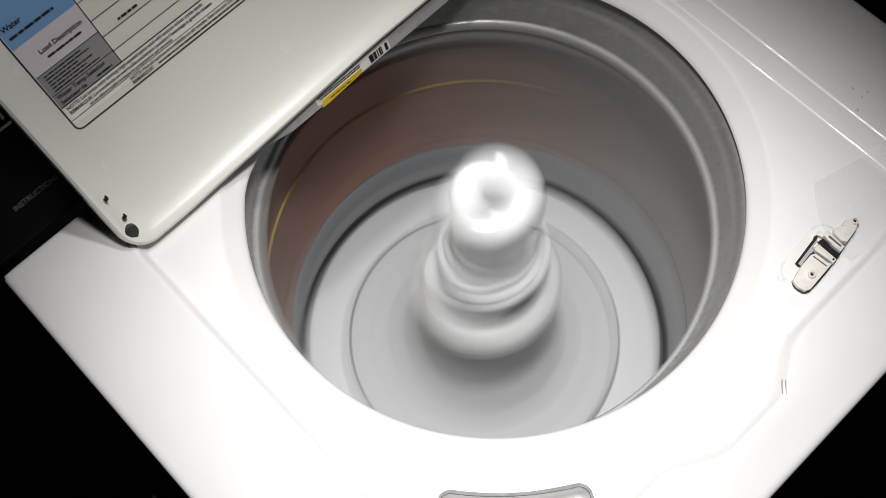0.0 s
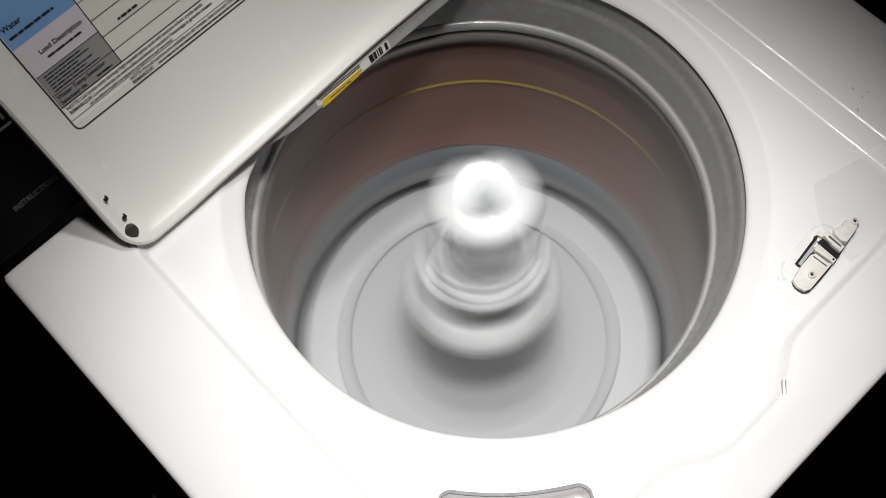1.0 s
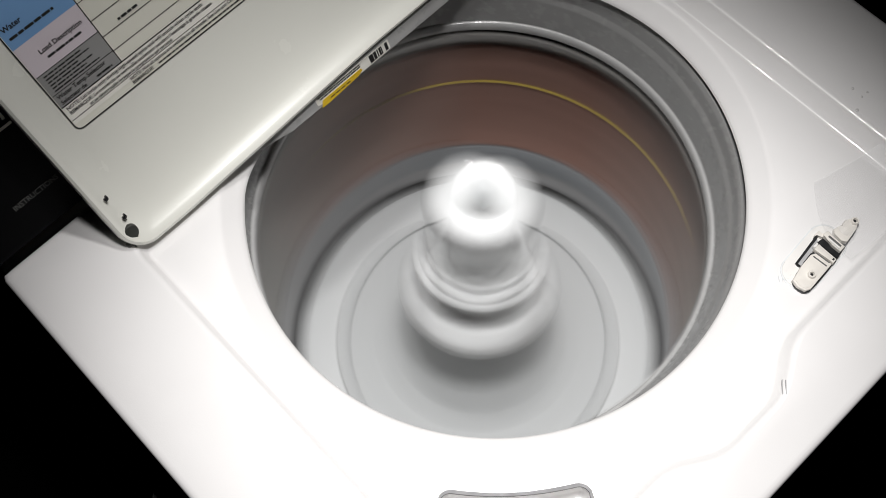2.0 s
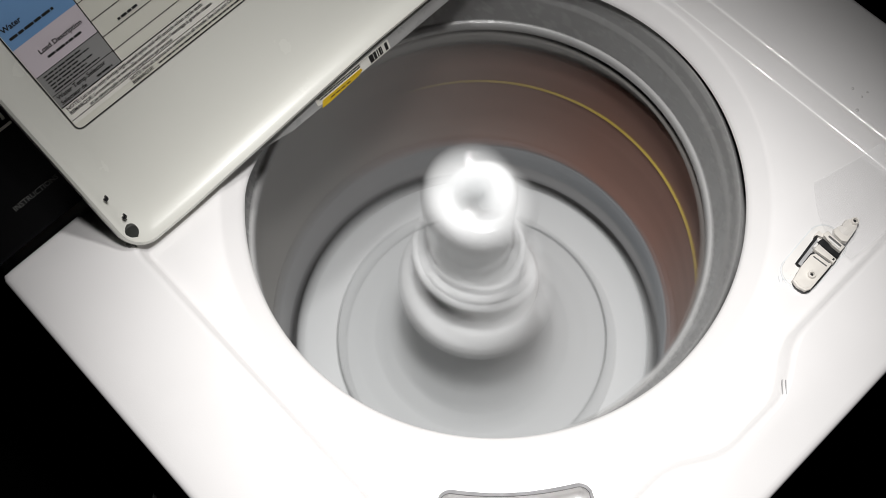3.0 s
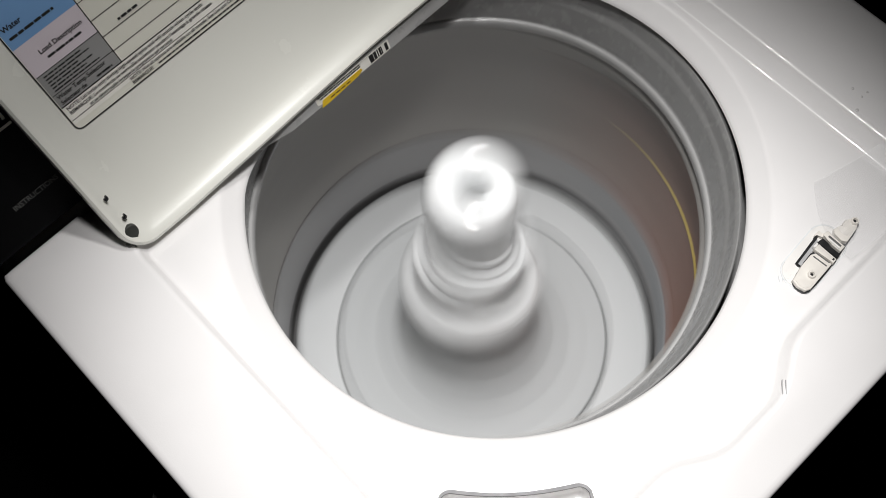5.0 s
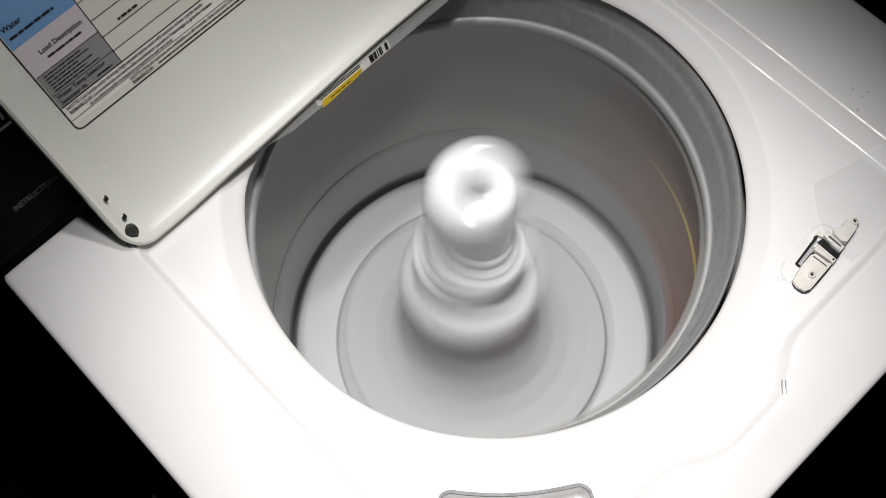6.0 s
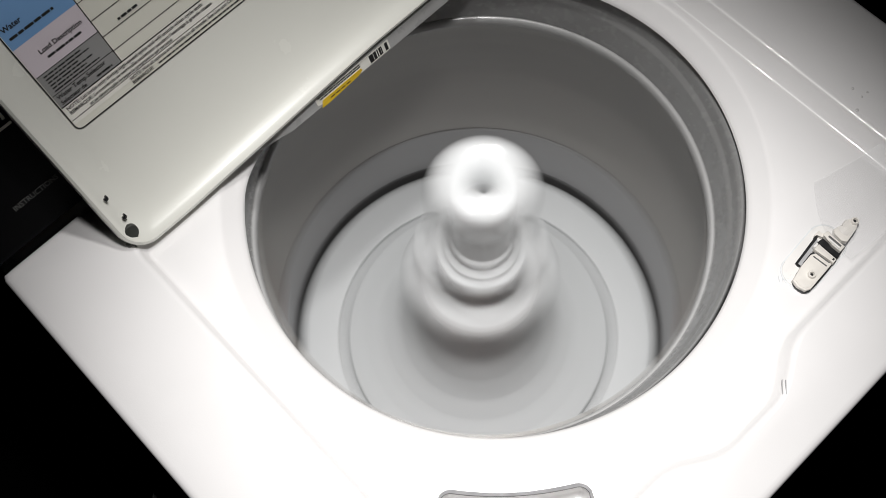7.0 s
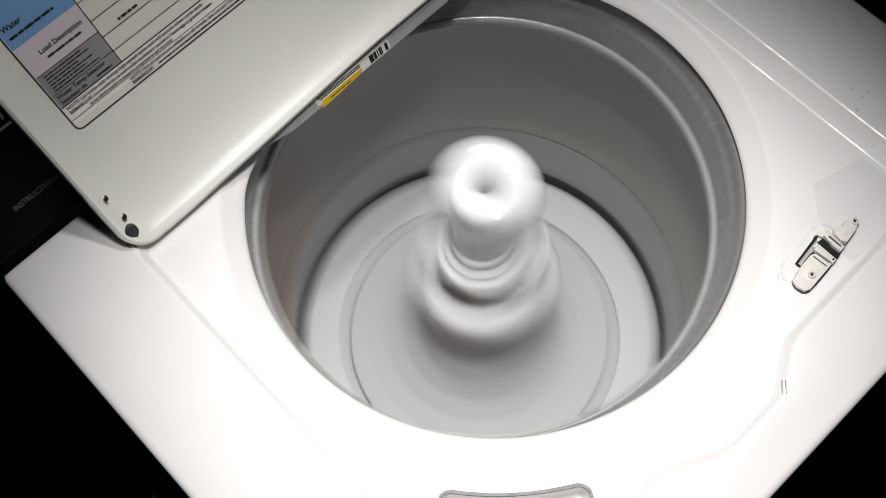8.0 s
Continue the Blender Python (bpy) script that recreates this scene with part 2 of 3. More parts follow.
def lid_panel():
    """A shallow pressed pan: a rolled rim round a slightly sunk inner face, and a closed back."""
    bm = bmesh.new()
    x0, x1, y0, y1 = -0.2535, 0.2535, 0.001, 0.425

    def loop(inset, w, r, low=None):
        low = inset if low is None else low
        pts = round_rect(x0 + inset, x1 - inset, y0 + low, y1 - inset, r, 10)
        full = []
        for (xa, ya), (xb, yb) in zip(pts, pts[1:] + pts[:1]):
            full.append((xa, ya))
            if abs(yb - ya) < 1e-6 and ya < 0.15 and abs(xb - xa) > 0.2:
                full += [(xa + (xb - xa) * k / 24, ya) for k in range(1, 24)]
        ring = []
        for x, y in full:
            # the hinge edge dips towards the corner that stands free
            s = min(max((0.010 - x) / 0.21, 0.0), 1.0)
            dip = 0.0095 * s * max(0.0, 1 - max(y - 0.001, 0) / 0.07)
            ring.append(bm.verts.new((x, y - dip, w)))
        return ring
    loops = [loop(0.0, -0.016, 0.023), loop(0.0, 0.008, 0.023), loop(0.0012, 0.0118, 0.022), loop(0.0035, 0.0132, 0.0205), loop(0.0055, 0.0125, 0.020, 0.0056),
             loop(0.0080, 0.0098, 0.020, 0.0095), loop(0.0110, 0.0066, 0.020, 0.0140), loop(0.0150, 0.0038, 0.021, 0.0195), loop(0.0195, 0.0017, 0.023, 0.0290), loop(0.0235, 0.0005, 0.025, 0.0440), loop(0.0270, 0.0, 0.027, 0.0660)]
    n = len(loops[0])
    for a, b in zip(loops, loops[1:]):
        for i in range(n):
            bm.faces.new((a[i], a[(i + 1) % n], b[(i + 1) % n], b[i]))
    bm.faces.new(loops[-1])
    bm.faces.new(loops[0][::-1])
    bm.transform(LID)
    return bm


lid = part("lid", lid_panel(), LID_ENAMEL, washer, "open white lid showing its inner face")
FACE = -0.0002   # height of the lid's inner face


def on_lid(u, v, w=0.0, turn=0):
    return LID @ Matrix.Translation((u, v, w)) @ Matrix.Rotation(radians(turn), 4, "Z")


def lid_plate(name, x0, x1, y0, y1, w, material, parent, r=0.0, thick=0.0002):
    pts = round_rect(x0, x1, y0, y1, r, 5) if r else [(x1, y1), (x0, y1), (x0, y0), (x1, y0)]
    return part(name, outline_prism(pts, w - thick, w, m=LID), material, parent, smooth=0)


def lid_label():
    """The cycle table printed on a sheet stuck inside the lid."""
    sheet = lid_plate("instruction_label", -0.2225, 0.13, 0.100, 0.300, FACE + 0.0004, LABEL_CREAM, lid, r=0.004)
    tagged(sheet, "printed bilingual instruction label with coloured column")
    w = FACE + 0.0007
    lid_plate("grey_field", -0.2215, -0.1655, 0.1220, 0.151, w, LABEL_GREY, sheet)
    lid_plate("pink_field", -0.2215, -0.1655, 0.151, 0.1765, w, LABEL_PINK, sheet)
    lid_plate("blue_field", -0.2215, -0.1655, 0.1765, 0.298, w, LABEL_BLUE, sheet)
    lid_plate("white_strip", -0.2215, 0.129, 0.1060, 0.1215, w, LABEL_WHITE, sheet)
    w += 0.0003
    t = 0.00055
    # rounded border and ruled lines
    bm = bmesh.new()
    edge = [[bm.verts.new((x, y, w)) for x, y in round_rect(-0.2230 + k, 0.1300 - k, 0.0998 + k, 0.3000 - k, 0.006 - k, 6)] for k in (0.0, 0.0010)]
    for i in range(len(edge[0])):
        j = (i + 1) % len(edge[0])
        bm.faces.new((edge[0][i], edge[0][j], edge[1][j], edge[1][i]))
    bm.transform(LID)
    part("border", bm, INK, sheet, smooth=0)
    for x0, x1, y in ((-0.2215, 0.129, 0.1095), (-0.2215, 0.129, 0.1220), (-0.165, 0.129, 0.1325), (-0.165, 0.129, 0.1455), (-0.165, 0.129, 0.160),
                      (-0.165, 0.129, 0.176), (-0.2215, -0.165, 0.1330), (-0.2215, -0.165, 0.151), (-0.165, 0.129, 0.195)):
        k = 1.6 if abs(y - 0.1220) < 1e-6 else 0.8
        lid_plate("rule", x0, x1, y - t * k / 2, y + t * k / 2, w, INK, sheet)
    for x, y0, y1 in ((-0.165, 0.1215, 0.299), (-0.062, 0.1095, 0.1220), (0.02, 0.1225, 0.299)):
        lid_plate("rule", x - t * 0.7, x + t * 0.7, y0, y1, w, INK, sheet)
    # lettering that can be read, and bars for the rest
    for text, u, v, s in (("NOTE: Lid locks only during high-speed spins and will unlock when cycle ends", -0.219, 0.1178, 0.0041),
                          ("REMARQUE: Le couvercle se verrouille seulement pendant l'essorage \u00e0 grande vitesse", -0.219, 0.1139, 0.0039), ("et se d\u00e9verrouille lorsque le programme est termin\u00e9", -0.203, 0.1104, 0.0037), ("NOTE: Not all options are available on all models. See Use and Care Guide", -0.168, 0.1060, 0.0037), ("REMARQUE:", -0.168, 0.1024, 0.0037),
                          ("Water Temp Selector", -0.219, 0.1285, 0.0049), ("Selecteur de", -0.219, 0.1238, 0.0046),
                          ("Load Description", -0.208, 0.163, 0.0054), ("Water", -0.219, 0.190, 0.0060)):
        writing("writing", text, s, on_lid(u, v, w), INK, sheet, bold=s * 0.022)
    rng = random.Random(4)

    def bars(u0, u1, v, h, most=0.008):
        u = u0
        bm = bmesh.new()
        while u < u1:
            d = rng.uniform(0.002, most)
            box(bm, u, min(u + d, u1), v, v + h, w - 0.0001, w)
            u += d + 0.0009
        bm.transform(LID)
        part("writing", bm, INK, sheet, smooth=0)
    bars(-0.143, 0.06, 0.1026, 0.0013)
    bars(-0.186, -0.172, 0.1241, 0.0016)
    for v, end in ((0.1347, -0.176), (0.1373, -0.186), (0.1399, -0.179), (0.1425, -0.190), (0.1451, -0.178), (0.1477, -0.184)):
        bars(-0.217, end, v, 0.0011)
    bars(-0.205, -0.175, 0.1575, 0.0018)
    bars(-0.218, -0.180, 0.1832, 0.0020)
    for v, a, b in ((0.1352, -0.105, -0.082), (0.1495, -0.125, -0.105), (0.166, -0.13, -0.10), (0.1250, -0.078, -0.058), (0.1482, -0.148, -0.130)):
        bars(a, b, v, 0.0020)


lid_label()


def lid_fittings():
    # two small dark clips and the rubber bumper in the hinge corner
    for u, v in ((-0.2415, 0.0455), (-0.2400, 0.0235)):
        bm = bmesh.new()
        box(bm, -0.0016, 0.0016, -0.0022, 0.0006, -0.001, 0.0012, on_lid(u + 0.0005, v + 0.003, 0.0098, 12), 0.0003)
        box(bm, 0.0006, 0.0022, -0.0008, 0.0016, -0.001, 0.0016, on_lid(u + 0.0005, v + 0.003, 0.0098, 12), 0.0003)
        part("lid_clip", bm, BLACK_PLASTIC, lid, "small dark plastic clip")
    pts = [(0.0056 * math.cos(radians(a)), 0.0056 * math.sin(radians(a))) for a in range(-20, 191, 15)] + [(-0.0055, -0.0045), (0.0040, -0.0060)]
    part("bumper", outline_prism(pts, -0.004, 0.0008, 0.0008, on_lid(-0.2425, 0.0128, 0.0118, -25)), DARK_RUBBER, lid, "dark rubber bumper in the lid corner")


lid_fittings()


def hinge_strip():
    """The grey folded edge along the lid's hinge side, with a rating sticker."""
    bm = bmesh.new()
    prof = [(-0.0015, -0.0020), (-0.0022, 0.0042), (-0.0035, 0.0050), (-0.0048, 0.0046), (-0.0175, 0.0006), (-0.0190, -0.0016), (-0.0190, -0.0080), (-0.0015, -0.0080)]
    cols = []
    for x, k in ((-0.150, 0.25), (-0.110, 0.75), (-0.085, 1.0), (0.235, 1.0)):
        cols.append([bm.verts.new((x, -0.0015 + (v + 0.0015) * k, min(w, -0.004) * (1 - k) + w * k)) for v, w in prof])
    for ca, cb in zip(cols, cols[1:]):
        for i in range(len(prof)):
            j = (i + 1) % len(prof)
            bm.faces.new((ca[i], ca[j], cb[j], cb[i]))
    bm.faces.new(cols[0])
    bm.faces.new(cols[-1][::-1])
    bm.transform(LID)
    strip = part("hinge_strip", bm, PLASTIC_GREY, lid, "grey folded edge along the lid hinge")
    m = LID @ Matrix.Translation((0.0140, -0.0112, 0.0028)) @ Matrix.Rotation(radians(17.6), 4, "X")
    sticker = part("rating_sticker", outline_prism([(0.014, 0.0058), (-0.070, 0.0058), (-0.070, -0.0030), (-0.062, -0.0055), (0.014, -0.0055)], 0.0, 0.0003, m=m), LABEL_WHITE, strip, "small printed rating sticker with a yellow field", 0)
    tab = part("yellow_field", outline_prism([(-0.020, -0.0005), (-0.064, -0.0008), (-0.067, -0.0078), (-0.060, -0.0082), (-0.024, -0.0058), (-0.019, -0.0030)], 0.0004, 0.0007, m=m), LABEL_YELLOW, sticker, "", 0)
    rng = random.Random(9)
    bm = bmesh.new()
    for v, a, b, h in ((0.0036, -0.068, -0.020, 0.0013), (0.0012, -0.066, -0.024, 0.0013)):
        u = a
        while u < b:
            d = rng.uniform(0.002, 0.006)
            box(bm, u, u + d, v, v + h, 0.0004, 0.0006, m)
            u += d + 0.0008
    for u in (-0.009, -0.0065, -0.004, 0.000, 0.0022, 0.0045, 0.009):
        box(bm, u, u + rng.choice((0.0012, 0.002, 0.003)), -0.0040, 0.0046, 0.0004, 0.0006, m)
    for u in (-0.056, -0.050, -0.044, -0.038):
        box(bm, u, u + 0.0045, -0.0045, -0.0034, 0.0008, 0.0009, m)
    part("print", bm, INK, sticker, "", 0)


hinge_strip()


def hinge_pin():
    pin = part("hinge_pin", moved(lathe(rounded([(0, -0.010), (0.0032, -0.010), (0.0036, 0.004), (0.0024, 0.007), (0, 0.0072)], 0.001), 24), Matrix.Translation((-0.2430, HINGE_Y - 0.001, TOP - 0.0015)) @ Matrix.Rotation(radians(90), 4, "Y")), PLASTIC_GREY, washer, "grey plastic hinge pin under the lid corner")
    part("pin_washer", moved(lathe([(0.0026, 0), (0.0052, 0), (0.0052, 0.0012), (0.0026, 0.0012)], 24), Matrix.Translation((-0.2480, HINGE_Y - 0.001, TOP - 0.0015)) @ Matrix.Rotation(radians(90), 4, "Y")), DARK_WELL, pin)


hinge_pin()


# console behind the lid
def console():
    bm = bmesh.new()
    prof = [(0.2215, 0.0), (0.2225, 0.012), (0.3180, 0.165), (0.3250, 0.170), (0.338, 0.166), (0.345, 0.155), (0.345, 0.0)]
    cols = [[bm.verts.new((x, y, TOP + z)) for y, z in prof] for x in (-0.343, 0.343)]
    for i in range(len(prof)):
        j = (i + 1) % len(prof)
        bm.faces.new((cols[0][i], cols[0][j], cols[1][j], cols[1][i]))
    bm.faces.new(cols[0])
    bm.faces.new(cols[1][::-1])
    bmesh.ops.bevel(bm, geom=bm.edges[:], offset=0.003, segments=2, affect="EDGES")
    body = part("console", bm, CONSOLE_BLACK, washer, "black control console with pale lettering")
    lean = math.atan2(0.153, 0.0955)
    m = Matrix.Translation((0, 0.2225, TOP + 0.012)) @ Matrix(((1, 0, 0, 0), (0, math.cos(lean), -math.sin(lean), 0), (0, math.sin(lean), math.cos(lean), 0), (0, 0, 0, 1)))
    writing("writing", "INSTRUCTIONS", 0.0066, m @ Matrix.Translation((-0.2985, 0.0215, 0.0006)), PRINT_GREY, body, stretch=0.92)
    bm = bmesh.new()
    box(bm, -0.300, -0.2545, 0.0800, 0.0822, 0.0002, 0.0007, m)
    part("stripe", bm, LABEL_CREAM, body, "cream stripe", 0)
    bm = bmesh.new()
    for k in range(5):
        box(bm, -0.2585 - 0.005 * k, -0.2560 - 0.005 * k, 0.0860, 0.0925, 0.0002, 0.0007, m)
    part("print", bm, LABEL_CREAM, body, "", 0)


console()


# hole for the bleach cup and the latch well are cut out of the panel
def cut(ob, bm):
    me = bpy.data.meshes.new("cutter")
    bmesh.ops.recalc_face_normals(bm, faces=bm.faces[:])
    bm.to_mesh(me)
    bm.free()
    tool = new("cutter", me)
    mod = ob.modifiers.new("cut", "BOOLEAN")
    mod.operation, mod.object, mod.solver = "DIFFERENCE", tool, "EXACT"
    done = bpy.data.meshes.new_from_object(ob.evaluated_get(bpy.context.evaluated_depsgraph_get()))
    ob.modifiers.clear()
    ob.data = done
    bpy.data.objects.remove(tool)


def cup_outline(grow):
    """The bleach cup's mouth: an arc about the tub on one side, the panel's corner on the other."""
    pts = []
    r_in, r_out = 0.2535 - grow, 0.300 + grow
    a0, a1 = 216.2 - grow * 180, 241.4 + grow * 180
    c = 0.010 + grow
    da = math.degrees(c / r_in)
    for k in range(25):
        a = radians(a0 + da + (a1 - a0 - 2 * da) * k / 24)
        pts.append((r_in * math.cos(a), r_in * math.sin(a)))
    ea = radians(a1)
    for k in range(1, 6):
        t = radians(90 * k / 6)
        rr, aa = r_in + c * (1 - math.cos(t)), a1 - da + da * math.sin(t)
        pts.append((rr * math.cos(radians(aa)), rr * math.sin(radians(aa))))
    for k in range(13):
        a = radians(a1 + (a0 - a1) * k / 12)
        pts.append((r_out * math.cos(a), r_out * math.sin(a)))
    for k in range(1, 6):
        t = radians(90 - 90 * k / 6)
        rr, aa = r_in + c * (1 - math.cos(t)), a0 + da - da * math.sin(t)
        pts.append((rr * math.cos(radians(aa)), rr * math.sin(radians(aa))))
    return pts


cut(panel, outline_prism(cup_outline(0.0), TOP - 0.03, TOP + 0.02))


def bleach_cup():
    bm = bmesh.new()
    loops = []
    for grow, z in ((0.0004, -0.0102), (-0.0008, -0.0100), (-0.0018, -0.0110), (-0.0030, -0.020), (-0.0040, -0.026), (-0.007, -0.030), (-0.012, -0.031)):
        loops.append([bm.verts.new((x, y, TOP + z)) for x, y in cup_outline(grow)])
    n = len(loops[0])
    for a, b in zip(loops, loops[1:]):
        for i in range(n):
            bm.faces.new((a[i], a[(i + 1) % n], b[(i + 1) % n], b[i]))
    bm.faces.new(loops[-1])
    return bm


part("bleach_cup", bleach_cup(), ENAMEL, washer, "shallow white bleach cup with an arched mouth")


def cup_seam():
    """Dark strip painting the shade in the gap between bleach cup and panel."""
    bm = bmesh.new()
    rows = [[bm.verts.new((x, y, TOP + z)) for x, y in cup_outline(g)] for g, z in ((0.0008, -0.0108), (0.0006, -0.0094), (-0.0020, -0.0094), (-0.0024, -0.0108))]
    n = len(rows[0])
    for a, b in zip(rows, rows[1:]):
        for i in range(n):
            bm.faces.new((a[i], a[(i + 1) % n], b[(i + 1) % n], b[i]))
    return bm


part("cup_seam", cup_seam(), GAP_SHADE, washer, "dark grey strip shading the gap round the bleach cup")


# latch, in its own space: x along the body
LATCH = Matrix.Translation((0.1340, -0.2265, TOP - 0.0118)) @ Matrix.Rotation(radians(4), 4, "Z")


def latch():
    base = part("lid_latch", outline_prism(round_rect(-0.031, 0.030, -0.0145, 0.0155, 0.013, 8), -0.002, 0.0012, 0.0010, LATCH), LATCH_WHITE, washer, "beige plastic lid latch with an open striker hole")

    def piece(name, outline, z0, z1, material, label="", bevel=0.0006, soft=0):
        return part(name, outline_prism(smoothed(outline, soft) if soft else outline, z0, z1, bevel, LATCH), material, base, label, 35 if bevel else 0)
    piece("latch_rim", round_rect(-0.0322, 0.0312, -0.0157, 0.0167, 0.0142, 8), -0.002, 0.0004, PLATE_GREY, "grey seam round the latch plate", 0.0004)
    # black plate paints the shadow along the latch's lower edges
    piece("gasket", [(-0.0300, 0.0020), (-0.0324, -0.0050), (-0.0312, -0.0114), (-0.0262, -0.0142), (0.0040, -0.0142), (0.0195, -0.0130), (0.0250, -0.0124), (0.0405, -0.0112), (0.0450, -0.0070), (0.0200, 0.0005), (0.0040, 0.0030), (-0.0020, 0.0050)],
          0.0008, 0.0030, BLACK_PLASTIC, "black plate painting the shade under the latch", 0.0006, 1)
    # the sunk window beside the body, its far edge's shadow a black strip
    piece("latch_well", [(0.0132, 0.0076), (-0.0142, 0.0070), (-0.0140, 0.0034), (0.0095, 0.0028)], 0.0012, 0.0022, SKIRT_GREY, "grey sunk window in the latch", 0)
    piece("slot", [(0.0150, 0.0098), (0.0120, 0.0100), (-0.0150, 0.0086), (-0.0158, 0.0066), (-0.0155, 0.0040), (-0.0140, 0.0040), (-0.0138, 0.0068), (0.0130, 0.0078), (0.0150, 0.0082)], 0.0010, 0.0028, BLACK_PLASTIC, "black strip for the shadow along the window edge", 0)
    piece("window_frame", [(0.0188, 0.0106), (0.0140, 0.0112), (0.0118, 0.0104), (0.0152, 0.0098), (0.0152, 0.0060), (0.0170, 0.0048), (0.0190, 0.0062)], 0.0012, 0.0050, LATCH_PLASTIC, "", 0.0005)
    # body with its grooves, foot pad and bars
    piece("latch_body", [(-0.0296, 0.0020), (-0.0316, -0.0040), (-0.0304, -0.0106), (-0.0260, -0.0130), (0.0010, -0.0132), (0.0016, -0.0110), (0.0012, 0.0010), (-0.0030, 0.0036), (-0.0140, 0.0036)], 0.0030, 0.0066, LATCH_PLASTIC, "", 0.0008)
    piece("latch_pad", [(-0.0282, 0.0004), (-0.0300, -0.0046), (-0.0290, -0.0096), (-0.0248, -0.0116), (-0.0205, -0.0112), (-0.0215, -0.0060), (-0.0245, -0.0020)], 0.0066, 0.0070, LATCH_PLASTIC, "", 0.0002)
    for x in (-0.0034, 0.0003):
        piece("groove", [(x + 0.0010, 0.0014), (x, 0.0014), (x, -0.0112), (x + 0.0010, -0.0112)], 0.0062, 0.0069, DARK_WELL, "", 0)
    piece("crossbar", [(0.0084, 0.0040), (0.0020, 0.0046), (0.0022, -0.0060), (0.0024, -0.0138), (0.0068, -0.0136), (0.0072, -0.0050)], 0.0030, 0.0076, LATCH_PLASTIC, "", 0.0007)
    piece("crossbar_tab", [(0.0086, 0.0058), (0.0040, 0.0064), (0.0036, 0.0048), (0.0058, 0.0042), (0.0084, 0.0044)], 0.0030, 0.0070, LATCH_WHITE, "", 0.0004)
    piece("crossbar_slot", [(0.0058, -0.0112), (0.0040, -0.0110), (0.0040, -0.0126), (0.0058, -0.0126)], 0.0075, 0.0078, BLACK_PLASTIC, "", 0)
    # solid black block stands in for the darkness inside the hole
    piece("striker_hole", [(0.0148, 0.0046), (0.0096, 0.0058), (0.0090, 0.0020), (0.0094, -0.0020), (0.0086, -0.0050), (0.0086, -0.0134), (0.0122, -0.0134), (0.0128, -0.0050), (0.0142, -0.0010)], 0.0030, 0.0062, BLACK_PLASTIC, "black block for the dark inside the striker opening", 0)
    piece("bracket", [(0.0226, 0.0050), (0.0188, 0.0064), (0.0164, 0.0052), (0.0160, 0.0004), (0.0146, -0.0030), (0.0142, -0.0122), (0.0202, -0.0124), (0.0208, -0.0030)], 0.0030, 0.0070, LATCH_PLASTIC, "", 0.0007)
    piece("bracket_slot", [(0.0198, 0.0020), (0.0180, 0.0022), (0.0172, -0.0098), (0.0188, -0.0100)], 0.0069, 0.0073, DARK_WELL, "", 0)
    piece("bracket_lip", [(0.0176, 0.0004), (0.0160, 0.0002), (0.0148, -0.0102), (0.0164, -0.0104)], 0.0068, 0.0080, LATCH_WHITE, "", 0.0003)
    piece("latch_arm", [(0.0440, -0.0036), (0.0405, -0.0010), (0.0370, 0.0010), (0.0350, -0.0016), (0.0330, 0.0004), (0.0235, 0.0034), (0.0212, -0.0116), (0.0330, -0.0108), (0.0400, -0.0100), (0.0446, -0.0076)], 0.0030, 0.0082, LATCH_PLASTIC, "", 0.0010, 1)
    for x, y, z in ((-0.0165, -0.0066, 0.0), (0.0420, -0.0058, 0.0014)):
        at = LATCH @ Matrix.Translation((x, y, z))
        part("screw_boss", moved(lathe([(0.0, 0.0072), (0.0013, 0.0072), (0.0018, 0.0090), (0.0027, 0.0090), (0.0032, 0.0083), (0.0033, 0.0060)], 20), at), LATCH_PLASTIC, base)
        part("screw_hole", moved(lathe([(0.0, 0.0075), (0.0012, 0.0075), (0.0012, 0.0073)], 12), at), BLACK_PLASTIC, base)


latch()


def reflection_bars():
    """Short pairs of thin grey bars standing in for reflections on the panel."""
    for x, y, z, turn, length in ((0.0319, -0.2768, -0.0009, 42, 0.0110), (0.1014, -0.2192, -0.0127, 52, 0.0050)):
        for k in (-1, 1):
            bm = bmesh.new()
            box(bm, -length / 2, length / 2, -0.00025, 0.00025, -0.001, 0.0016, Matrix.Translation((x, y, TOP + z)) @ Matrix.Rotation(radians(turn), 4, "Z") @ Matrix.Translation((0, 0.0013 * k, 0)), 0.0002)
            part("tick_mark", bm, SKIRT_GREY if length > 0.006 else PLATE_GREY, panel)


reflection_bars()


